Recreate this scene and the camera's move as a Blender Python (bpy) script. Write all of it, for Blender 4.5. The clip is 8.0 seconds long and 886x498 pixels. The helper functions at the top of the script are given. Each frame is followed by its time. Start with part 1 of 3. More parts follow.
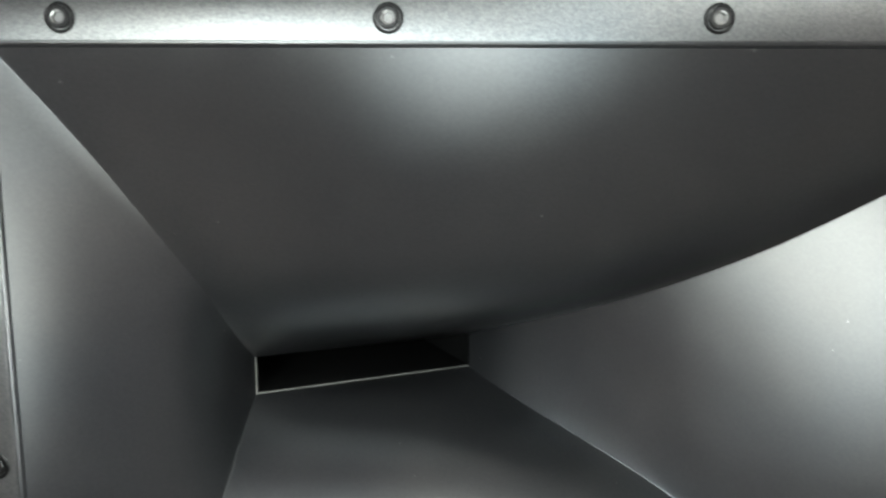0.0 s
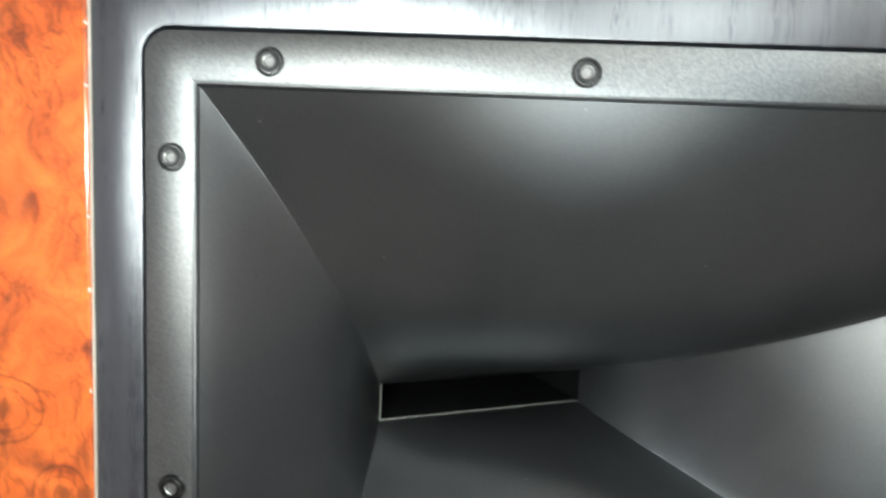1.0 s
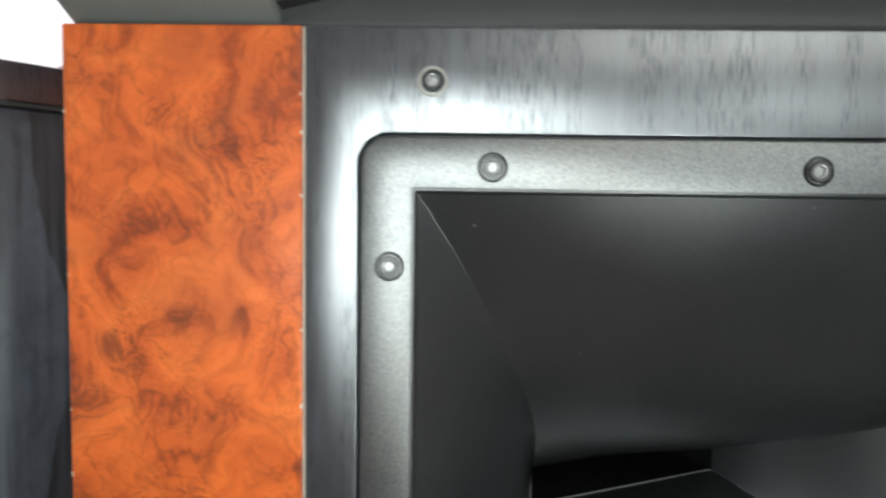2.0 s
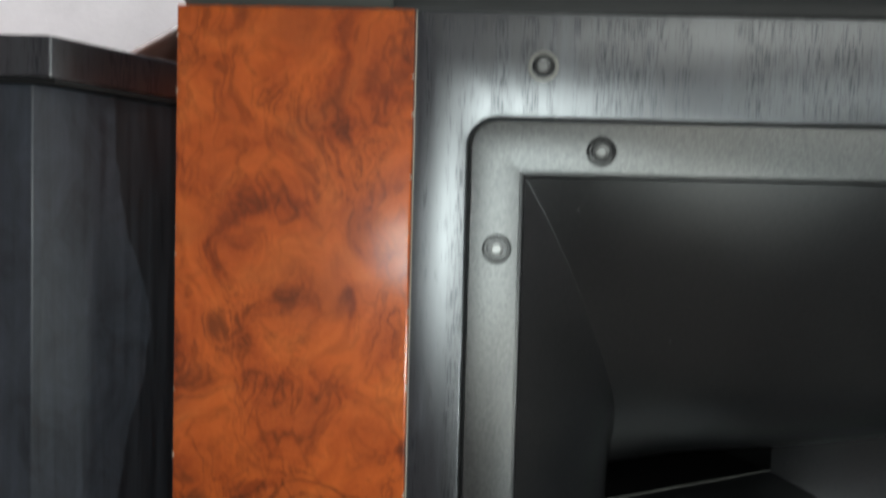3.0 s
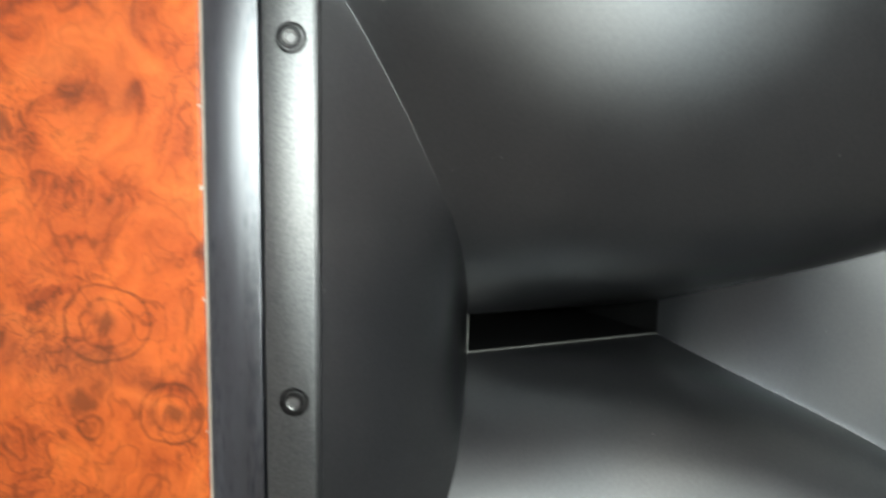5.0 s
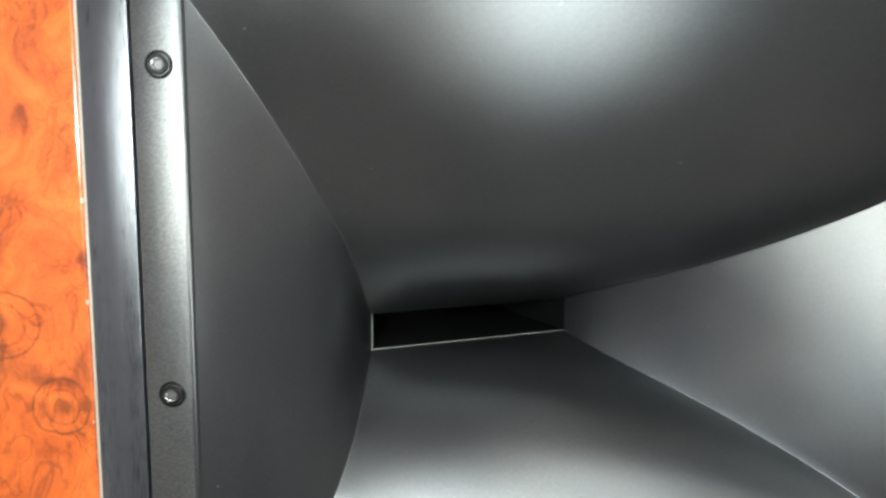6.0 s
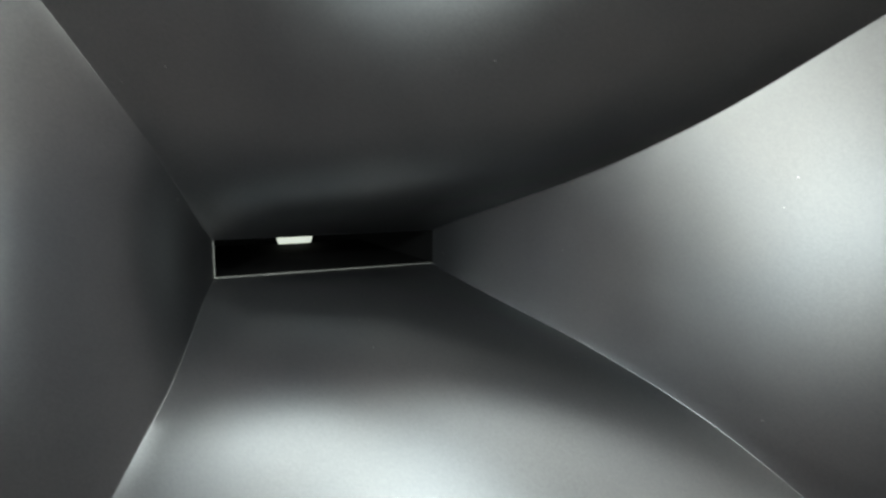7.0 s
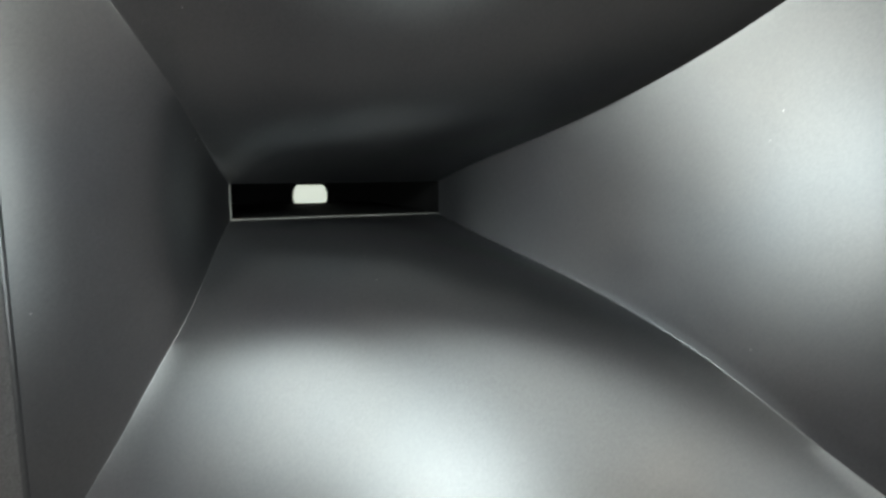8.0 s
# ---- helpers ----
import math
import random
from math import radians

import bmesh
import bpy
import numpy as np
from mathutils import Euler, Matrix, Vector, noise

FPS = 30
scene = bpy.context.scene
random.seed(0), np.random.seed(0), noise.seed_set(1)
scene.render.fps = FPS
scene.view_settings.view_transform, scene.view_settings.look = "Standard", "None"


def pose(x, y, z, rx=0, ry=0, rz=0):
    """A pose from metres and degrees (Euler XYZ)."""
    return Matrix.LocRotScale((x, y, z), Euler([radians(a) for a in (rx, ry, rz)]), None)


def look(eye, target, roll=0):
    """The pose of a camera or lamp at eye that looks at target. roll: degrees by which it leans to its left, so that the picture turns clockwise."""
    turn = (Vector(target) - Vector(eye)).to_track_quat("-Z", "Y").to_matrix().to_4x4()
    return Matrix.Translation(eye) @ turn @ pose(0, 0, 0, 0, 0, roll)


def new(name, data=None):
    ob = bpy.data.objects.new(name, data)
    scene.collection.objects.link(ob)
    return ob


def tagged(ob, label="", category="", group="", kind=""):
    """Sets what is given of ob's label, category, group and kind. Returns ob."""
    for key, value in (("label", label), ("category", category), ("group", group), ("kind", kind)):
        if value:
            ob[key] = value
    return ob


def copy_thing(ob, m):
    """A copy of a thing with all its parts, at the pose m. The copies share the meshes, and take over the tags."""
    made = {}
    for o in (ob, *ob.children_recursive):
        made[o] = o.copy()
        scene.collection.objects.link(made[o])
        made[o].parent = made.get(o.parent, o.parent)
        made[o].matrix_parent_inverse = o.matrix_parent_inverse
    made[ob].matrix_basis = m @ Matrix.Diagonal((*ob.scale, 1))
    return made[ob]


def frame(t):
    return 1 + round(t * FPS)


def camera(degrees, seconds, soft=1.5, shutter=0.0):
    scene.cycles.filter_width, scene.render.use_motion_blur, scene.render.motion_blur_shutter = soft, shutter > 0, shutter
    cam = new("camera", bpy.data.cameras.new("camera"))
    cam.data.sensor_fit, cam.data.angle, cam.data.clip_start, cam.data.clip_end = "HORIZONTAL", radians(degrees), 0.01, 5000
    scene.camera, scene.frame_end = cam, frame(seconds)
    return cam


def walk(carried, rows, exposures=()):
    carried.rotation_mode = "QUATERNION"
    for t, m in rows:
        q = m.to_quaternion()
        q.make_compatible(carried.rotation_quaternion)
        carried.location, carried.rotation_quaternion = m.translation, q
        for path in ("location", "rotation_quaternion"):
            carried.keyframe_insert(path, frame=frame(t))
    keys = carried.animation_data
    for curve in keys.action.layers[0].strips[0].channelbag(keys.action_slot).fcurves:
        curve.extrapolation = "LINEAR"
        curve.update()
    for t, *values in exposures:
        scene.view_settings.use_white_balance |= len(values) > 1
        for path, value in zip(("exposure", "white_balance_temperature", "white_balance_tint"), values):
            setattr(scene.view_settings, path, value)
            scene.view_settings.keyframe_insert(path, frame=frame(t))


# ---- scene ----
cam = camera(71.74, 8.0, soft=2.4, shutter=0.5)
Z0 = 1.0                      # height of the upper edge of the horn's mouth above the floor
PATH = [
    (0.0, pose(0.1384, -0.1889, 0.9624, 83.02, -0.18, 0.41)),
    (0.5, pose(0.1127, -0.1893, 0.9648, 83.82, -1.32, 1.11)),
    (1.0, pose(0.0877, -0.1930, 0.9722, 84.11, -2.49, 2.75)),
    (1.5, pose(0.0571, -0.1804, 0.9897, 85.63, -0.83, 1.95)),
    (1.7, pose(0.0382, -0.1833, 0.9923, 85.98, -0.74, 1.92)),
    (2.8, pose(-0.0219, -0.1916, 0.9984, 87.77, -1.36, -1.64)),
    (3.0, pose(-0.0219, -0.1902, 0.9839, 87.93, -1.51, 0.96)),
    (3.5, pose(-0.0181, -0.1770, 0.9552, 85.75, -1.86, -0.32)),
    (4.0, pose(-0.0148, -0.1870, 0.9386, 86.27, -2.21, 0.97)),
    (4.5, pose(0.0025, -0.1883, 0.9418, 85.16, -2.12, -0.37)),
    (5.0, pose(0.0382, -0.1847, 0.9361, 83.85, -1.01, 0.43)),
    (5.2, pose(0.0506, -0.1831, 0.9332, 83.22, -1.03, 0.79)),
    (6.3, pose(0.1041, -0.2072, 0.9403, 84.28, -0.06, 0.65)),
    (6.5, pose(0.1195, -0.2056, 0.9344, 83.19, -0.22, 0.96)),
    (7.0, pose(0.1481, -0.1943, 0.9110, 82.30, -0.12, -1.42)),
    (7.5, pose(0.1574, -0.2063, 0.9028, 82.55, -0.30, -1.43)),
    (8.0, pose(0.1600, -0.2121, 0.8856, 82.23, 0.15, 1.10)),
]
walk(cam, PATH, exposures=[(0.0, 0.4), (0.5, 0.55), (1.5, 0.3), (2.8, -1.15), (3.0, -1.25), (3.5, -0.95), (4.0, -0.75), (4.5, -0.35), (5.0, 0.15), (6.3, 0.55), (7.0, 0.25), (8.0, 0.2)])

# ---------------------------------------------------------------- light
world = bpy.data.worlds.new("world")
scene.world = world
world.use_nodes = True
world.node_tree.nodes["Background"].inputs[0].default_value = (0.75, 0.85, 1.0, 1)
world.node_tree.nodes["Background"].inputs[1].default_value = 0.02


def lamp(name, kind, m, power, colour, **more):
    data = bpy.data.lights.new(name, kind)
    data.energy, data.color = power, colour
    if "radius" in more:
        data.shadow_soft_size = more["radius"]
    if "size" in more:
        data.shape, data.size, data.size_y = "RECTANGLE", more["size"][0], more["size"][1]
    ob = new(name, data)
    ob.matrix_world = m
    return ob


# four fixed lamps stand in for the small white torch carried beside the camera
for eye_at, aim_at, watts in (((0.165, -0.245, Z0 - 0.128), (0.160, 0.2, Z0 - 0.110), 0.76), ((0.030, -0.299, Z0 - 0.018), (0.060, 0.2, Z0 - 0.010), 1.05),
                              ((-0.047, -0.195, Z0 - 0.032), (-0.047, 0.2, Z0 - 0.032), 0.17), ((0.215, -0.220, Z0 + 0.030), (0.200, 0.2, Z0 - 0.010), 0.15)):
    lamp("torch_stand_in", "AREA", look(eye_at, aim_at), watts, (0.90, 1.0, 0.98), size=(0.03, 0.03))
# assumed ceiling panel, unseen, added for room fill and sheen on the front
lamp("room_fill_light", "AREA", look((1.1, -2.0, 2.50), (1.0, -1.6, 0)), 30, (0.93, 1.0, 0.93), size=(1.2, 0.6))
# added lamp, out of view, that brightens the white wall behind the cabinets
lamp("wall_fill_light", "AREA", look((-1.2, 0.45, 2.50), (-1.1, 0.7, 0)), 60, (1.0, 0.98, 1.0), size=(0.9, 0.3))


# ---------------------------------------------------------------- materials
def material(name):
    m = bpy.data.materials.new(name)
    m.use_nodes = True
    return m, m.node_tree.nodes, m.node_tree.links, m.node_tree.nodes["Principled BSDF"]


def node(nodes, kind, **inputs):
    n = nodes.new(kind)
    for k, v in inputs.items():
        n.inputs[k.replace("_", " ")].default_value = v
    return n


def ramp(nodes, stops):
    n = nodes.new("ShaderNodeValToRGB")
    els = n.color_ramp.elements
    while len(els) < len(stops):
        els.new(0.5)
    for e, (pos, col) in zip(els, stops):
        e.position, e.color = pos, (*col, 1)
    return n


def maths(nodes, links, op, a, b=None, clamp=False):
    n = nodes.new("ShaderNodeMath")
    n.operation, n.use_clamp = op, clamp
    for i, v in enumerate((a, b)):
        if v is None:
            continue
        if isinstance(v, (int, float)):
            n.inputs[i].default_value = v
        else:
            links.new(v, n.inputs[i])
    return n.outputs[0]


def coords(nodes, links, scale=(1, 1, 1)):
    tc = nodes.new("ShaderNodeTexCoord")
    mp = nodes.new("ShaderNodeMapping")
    mp.inputs["Scale"].default_value = scale
    links.new(tc.outputs["Object"], mp.inputs["Vector"])
    return mp.outputs[0]


def noise_out(nodes, links, vec, scale, detail=3, rough=0.5, distort=0.0):
    n = node(nodes, "ShaderNodeTexNoise", Scale=scale, Detail=detail, Roughness=rough, Distortion=distort)
    links.new(vec, n.inputs["Vector"])
    return n.outputs["Fac"]


def bump(nodes, links, bsdf, height, strength, distance):
    b = node(nodes, "ShaderNodeBump", Strength=strength, Distance=distance)
    links.new(height, b.inputs["Height"])
    links.new(b.outputs[0], bsdf.inputs["Normal"])
    return b


def painted(name, dark, light, rough, grain=900, relief=0.00012, strength=0.5, ior=1.5):
    """Satin paint with a fine orange-peel relief and faint cloudy wear."""
    m, N, L, b = material(name)
    v = coords(N, L)
    r = ramp(N, [(0.3, dark), (0.7, light)])
    cloud = noise_out(N, L, v, 14, 4, 0.6)
    L.new(cloud, r.inputs[0])
    L.new(r.outputs[0], b.inputs["Base Color"])
    fine = noise_out(N, L, v, grain, 2, 0.6)
    ro = maths(N, L, "ADD", maths(N, L, "MULTIPLY", noise_out(N, L, v, 25, 3, 0.6), 0.06), rough - 0.03)
    L.new(ro, b.inputs["Roughness"])
    b.inputs["IOR"].default_value = ior
    bump(N, L, b, fine, strength, relief)
    return m


def satin(name, dark, light, rough, ior, grain, relief, strength=0.6, fleck=0.85, pit=3.0):
    """Satin metallic paint: a dark body under a soft, even sheen, with a fine grain."""
    m, N, L, b = material(name)
    out = N["Material Output"]
    N.remove(b)
    v = coords(N, L)
    r = ramp(N, [(0.3, dark), (0.7, light)])
    L.new(noise_out(N, L, v, 18, 4, 0.6), r.inputs[0])
    fine = noise_out(N, L, v, grain, 3, 0.6)
    bm_ = node(N, "ShaderNodeBump", Strength=strength, Distance=relief)
    peel = noise_out(N, L, v, grain * 0.42, 2, 0.5)
    where = maths(N, L, "MULTIPLY", maths(N, L, "SUBTRACT", noise_out(N, L, v, 22, 2, 0.5), 0.30), 3.0, True)
    pits = maths(N, L, "MULTIPLY", maths(N, L, "MULTIPLY", maths(N, L, "SUBTRACT", peel, 0.5), pit), where)
    L.new(maths(N, L, "ADD", fine, pits), bm_.inputs["Height"])
    dust = node(N, "ShaderNodeTexVoronoi", Scale=85, Randomness=1.0)
    L.new(v, dust.inputs["Vector"])
    speck = maths(N, L, "MULTIPLY", maths(N, L, "LESS_THAN", dust.outputs["Distance"], 0.035), maths(N, L, "GREATER_THAN", noise_out(N, L, v, 40, 1), 0.52))
    dusty = N.new("ShaderNodeMix")
    dusty.data_type = "RGBA"
    L.new(speck, dusty.inputs[0])
    L.new(r.outputs[0], dusty.inputs[6])
    dusty.inputs[7].default_value = (0.10, 0.10, 0.095, 1)
    body = node(N, "ShaderNodeBsdfDiffuse")
    L.new(dusty.outputs[2], body.inputs["Color"])
    sheen = N.new("ShaderNodeBsdfGlossy")
    sheen.distribution = "BECKMANN"
    spark = ramp(N, [(0.32, (fleck, fleck * 1.01, fleck * 1.02)), (0.68, (1.0, 1.0, 1.0))])
    L.new(noise_out(N, L, v, grain * 0.8, 2, 0.7), spark.inputs[0])
    drift = ramp(N, [(0.30, (0.90, 0.96, 1.0)), (0.70, (1.0, 0.97, 0.93))])
    L.new(noise_out(N, L, v, 9, 2, 0.5), drift.inputs[0])
    both = N.new("ShaderNodeMix")
    both.data_type, both.blend_type = "RGBA", "MULTIPLY"
    both.inputs[0].default_value = 1.0
    L.new(spark.outputs[0], both.inputs[6])
    L.new(drift.outputs[0], both.inputs[7])
    L.new(both.outputs[2], sheen.inputs["Color"])
    L.new(maths(N, L, "ADD", maths(N, L, "MULTIPLY", noise_out(N, L, v, 30, 3, 0.6), 0.05), rough - 0.025), sheen.inputs["Roughness"])
    fres = node(N, "ShaderNodeFresnel", IOR=ior)
    mix = N.new("ShaderNodeMixShader")
    for n in (body, sheen):
        L.new(bm_.outputs[0], n.inputs["Normal"])
    L.new(fres.outputs[0], mix.inputs[0])
    L.new(body.outputs[0], mix.inputs[1])
    L.new(sheen.outputs[0], mix.inputs[2])
    L.new(mix.outputs[0], out.inputs["Surface"])
    return m


def veneer_black(name):
    """Black-stained ash veneer: open pores and streaks along the height."""
    m, N, L, b = material(name)
    v = coords(N, L, (1, 1, 0.035))
    wob = coords(N, L, (1, 1, 0.25))
    streak = noise_out(N, L, v, 480, 4, 0.65, 0.6)
    broad = noise_out(N, L, wob, 34, 3, 0.55, 1.2)
    # short dark open pores, dense in bands where the growth rings come to the face
    band = maths(N, L, "MULTIPLY", maths(N, L, "SUBTRACT", noise_out(N, L, coords(N, L, (1, 1, 0.02)), 170, 1, 0.5), 0.47), 9.0, True)
    pore = noise_out(N, L, coords(N, L, (1, 1, 0.045)), 2900, 1, 0.5)
    deep = maths(N, L, "MULTIPLY", maths(N, L, "SUBTRACT", pore, 0.515), 14.0, True)
    stray = maths(N, L, "MULTIPLY", maths(N, L, "SUBTRACT", pore, 0.63), 14.0, True)
    pores = maths(N, L, "ADD", maths(N, L, "MULTIPLY", band, deep), maths(N, L, "MULTIPLY", stray, 0.6), True)
    mix = maths(N, L, "ADD", maths(N, L, "MULTIPLY", streak, 0.6), maths(N, L, "MULTIPLY", broad, 0.4))
    r = ramp(N, [(0.36, (0.003, 0.0035, 0.005)), (0.52, (0.008, 0.009, 0.012)), (0.66, (0.022, 0.025, 0.031))])
    L.new(mix, r.inputs[0])
    out = N["Material Output"]
    N.remove(b)
    h = maths(N, L, "SUBTRACT", maths(N, L, "MULTIPLY", streak, 0.7), maths(N, L, "MULTIPLY", pores, 1.1))
    bm_ = node(N, "ShaderNodeBump", Strength=0.18, Distance=0.00014)
    L.new(h, bm_.inputs["Height"])
    body = node(N, "ShaderNodeBsdfDiffuse")
    L.new(r.outputs[0], body.inputs["Color"])
    sheen = N.new("ShaderNodeBsdfGlossy")
    sheen.distribution = "BECKMANN"
    tint = ramp(N, [(0.0, (0.95, 0.97, 1.0)), (1.0, (0.52, 0.53, 0.55))])
    L.new(pores, tint.inputs[0])
    L.new(tint.outputs[0], sheen.inputs["Color"])
    L.new(maths(N, L, "ADD", maths(N, L, "MULTIPLY", streak, 0.12), 0.32), sheen.inputs["Roughness"])
    fres = node(N, "ShaderNodeFresnel", IOR=2.15)
    mixs = N.new("ShaderNodeMixShader")
    for n in (body, sheen):
        L.new(bm_.outputs[0], n.inputs["Normal"])
    L.new(fres.outputs[0], mixs.inputs[0])
    L.new(body.outputs[0], mixs.inputs[1])
    L.new(sheen.outputs[0], mixs.inputs[2])
    L.new(mixs.outputs[0], out.inputs["Surface"])
    return m


def veneer_figured(name):
    """Black ash with a paler, wavy-edged cathedral figure."""
    m, N, L, b = material(name)
    v = coords(N, L)
    sep = node(N, "ShaderNodeSeparateXYZ")
    L.new(v, sep.inputs[0])
    streak = noise_out(N, L, coords(N, L, (1, 1, 0.04)), 300, 4, 0.65, 0.5)
    wave = noise_out(N, L, coords(N, L, (0.02, 0.02, 1)), 45, 2, 0.5)
    rise = maths(N, L, "DIVIDE", maths(N, L, "SUBTRACT", sep.outputs[2], Z0 - 0.065), 0.045)
    bulge = maths(N, L, "EXPONENT", maths(N, L, "MULTIPLY", maths(N, L, "MULTIPLY", rise, rise), -1.0))
    edge = maths(N, L, "ADD", maths(N, L, "MULTIPLY", bulge, 0.0095), -0.1622)
    edge = maths(N, L, "ADD", edge, maths(N, L, "MULTIPLY", wave, 0.004))
    inside = maths(N, L, "MULTIPLY", maths(N, L, "SUBTRACT", edge, sep.outputs[0]), 1500, True)
    r = ramp(N, [(0.35, (0.005, 0.006, 0.008)), (0.65, (0.018, 0.021, 0.027))])
    p = ramp(N, [(0.32, (0.010, 0.012, 0.016)), (0.70, (0.052, 0.061, 0.078))])
    L.new(streak, r.inputs[0])
    # worn, cloudy patches on the pale figure
    mottle = maths(N, L, "ADD", maths(N, L, "MULTIPLY", noise_out(N, L, coords(N, L, (1, 1, 0.5)), 70, 5, 0.7, 0.8), 0.62), maths(N, L, "MULTIPLY", streak, 0.38))
    L.new(mottle, p.inputs[0])
    mix = N.new("ShaderNodeMix")
    mix.data_type = "RGBA"
    L.new(inside, mix.inputs[0])
    L.new(r.outputs[0], mix.inputs[6])
    L.new(p.outputs[0], mix.inputs[7])
    L.new(mix.outputs[2], b.inputs["Base Color"])
    L.new(maths(N, L, "ADD", maths(N, L, "MULTIPLY", streak, 0.25), 0.30), b.inputs["Roughness"])
    b.inputs["Specular IOR Level"].default_value = 0.5
    bump(N, L, b, streak, 0.3, 0.0003)
    return m


def veneer_burl(name, knots):
    """Lacquered red-brown burl veneer: swirling figure, dark eyes with rings round them."""
    m, N, L, b = material(name)
    v = coords(N, L)
    warp = node(N, "ShaderNodeTexNoise", Scale=26, Detail=3, Roughness=0.55)
    L.new(v, warp.inputs["Vector"])
    sub = node(N, "ShaderNodeVectorMath")
    sub.operation = "SUBTRACT"
    L.new(warp.outputs["Color"], sub.inputs[0])
    sub.inputs[1].default_value = (0.5, 0.5, 0.5)
    scl = node(N, "ShaderNodeVectorMath")
    scl.operation = "SCALE"
    scl.inputs["Scale"].default_value = 0.030
    L.new(sub.outputs[0], scl.inputs[0])
    add = node(N, "ShaderNodeVectorMath")
    L.new(v, add.inputs[0])
    L.new(scl.outputs[0], add.inputs[1])
    wv = add.outputs[0]
    clouds = noise_out(N, L, wv, 36, 4, 0.5, 1.4)
    flow = node(N, "ShaderNodeVectorMath")
    flow.operation = "MULTIPLY"
    flow.inputs[1].default_value = (1.25, 1.0, 0.62)
    L.new(wv, flow.inputs[0])
    lines = noise_out(N, L, flow.outputs[0], 52, 2, 0.45, 2.6)
    fine = noise_out(N, L, v, 700, 3, 0.6)
    # thin dark figure lines where a distorted field crosses its middle
    thin = maths(N, L, "ABSOLUTE", maths(N, L, "SUBTRACT", lines, 0.47))
    thin = maths(N, L, "SUBTRACT", 1.0, maths(N, L, "MULTIPLY", thin, 15), True)
    dark = maths(N, L, "MULTIPLY", thin, maths(N, L, "SUBTRACT", 1.25, maths(N, L, "MULTIPLY", clouds, 1.3), True))
    calm = maths(N, L, "MULTIPLY", maths(N, L, "SUBTRACT", noise_out(N, L, v, 24, 2, 0.5), 0.28), 4.0, True)
    dark = maths(N, L, "MULTIPLY", dark, calm)
    curls = noise_out(N, L, wv, 130, 2, 0.5, 3.2)
    curl = maths(N, L, "ABSOLUTE", maths(N, L, "SUBTRACT", curls, 0.50))
    curl = maths(N, L, "SUBTRACT", 1.0, maths(N, L, "MULTIPLY", curl, 15), True)
    patch = maths(N, L, "MULTIPLY", maths(N, L, "SUBTRACT", noise_out(N, L, v, 30, 2, 0.5), 0.46), 4.0, True)
    dark = maths(N, L, "ADD", dark, maths(N, L, "MULTIPLY", maths(N, L, "MULTIPLY", curl, patch), 0.7), True)
    blot = maths(N, L, "MULTIPLY", maths(N, L, "SUBTRACT", noise_out(N, L, wv, 75, 3, 0.5, 0.8), 0.58), 6.0, True)
    dark = maths(N, L, "ADD", dark, maths(N, L, "MULTIPLY", blot, 0.30), True)
    small = node(N, "ShaderNodeVectorMath")
    small.operation = "SCALE"
    small.inputs["Scale"].default_value = 0.42
    L.new(scl.outputs[0], small.inputs[0])
    kv = node(N, "ShaderNodeVectorMath")
    L.new(v, kv.inputs[0])
    L.new(small.outputs[0], kv.inputs[1])
    for x, z, core, ring in knots:
        d = node(N, "ShaderNodeVectorMath")
        d.operation = "DISTANCE"
        L.new(kv.outputs[0], d.inputs[0])
        d.inputs[1].default_value = (x, -0.0015, Z0 + z)
        r_ = d.outputs["Value"]
        spot = maths(N, L, "SUBTRACT", 1.0, maths(N, L, "DIVIDE", r_, core), True)
        dark = maths(N, L, "ADD", dark, maths(N, L, "MULTIPLY", spot, 1.5, True), True)
        if ring:
            for k, s in ((1.0, 0.75), (0.62, 0.5)):
                e = maths(N, L, "ABSOLUTE", maths(N, L, "SUBTRACT", r_, ring * k))
                e = maths(N, L, "SUBTRACT", 1.0, maths(N, L, "DIVIDE", e, 0.0009), True)
                dark = maths(N, L, "ADD", dark, maths(N, L, "MULTIPLY", e, s), True)
    tone = maths(N, L, "ADD", maths(N, L, "MULTIPLY", clouds, 0.85), maths(N, L, "MULTIPLY", fine, 0.15))
    base = ramp(N, [(0.30, (0.15, 0.024, 0.006)), (0.44, (0.33, 0.060, 0.010)), (0.56, (0.43, 0.086, 0.014)), (0.72, (0.50, 0.118, 0.021))])
    L.new(tone, base.inputs[0])
    # broad brown clouds between the orange parts
    brown = N.new("ShaderNodeMix")
    brown.data_type = "RGBA"
    cloudy = maths(N, L, "MULTIPLY", maths(N, L, "SUBTRACT", noise_out(N, L, wv, 21, 3, 0.55, 0.8), 0.50), 4.0, True)
    L.new(maths(N, L, "MULTIPLY", cloudy, 0.50), brown.inputs[0])
    L.new(base.outputs[0], brown.inputs[6])
    brown.inputs[7].default_value = (0.19, 0.056, 0.017, 1)
    mix = N.new("ShaderNodeMix")
    mix.data_type = "RGBA"
    L.new(maths(N, L, "MULTIPLY", dark, 0.68), mix.inputs[0])
    L.new(brown.outputs[2], mix.inputs[6])
    mix.inputs[7].default_value = (0.055, 0.014, 0.006, 1)
    L.new(mix.outputs[2], b.inputs["Base Color"])
    b.inputs["Roughness"].default_value = 0.42
    b.inputs["Coat Weight"].default_value = 0.65
    b.inputs["Specular IOR Level"].default_value = 0.15
    L.new(maths(N, L, "ADD", maths(N, L, "MULTIPLY", noise_out(N, L, v, 90, 4, 0.6), 0.18), 0.11), b.inputs["Coat Roughness"])
    bump(N, L, b, clouds, 0.12, 0.0004)
    return m


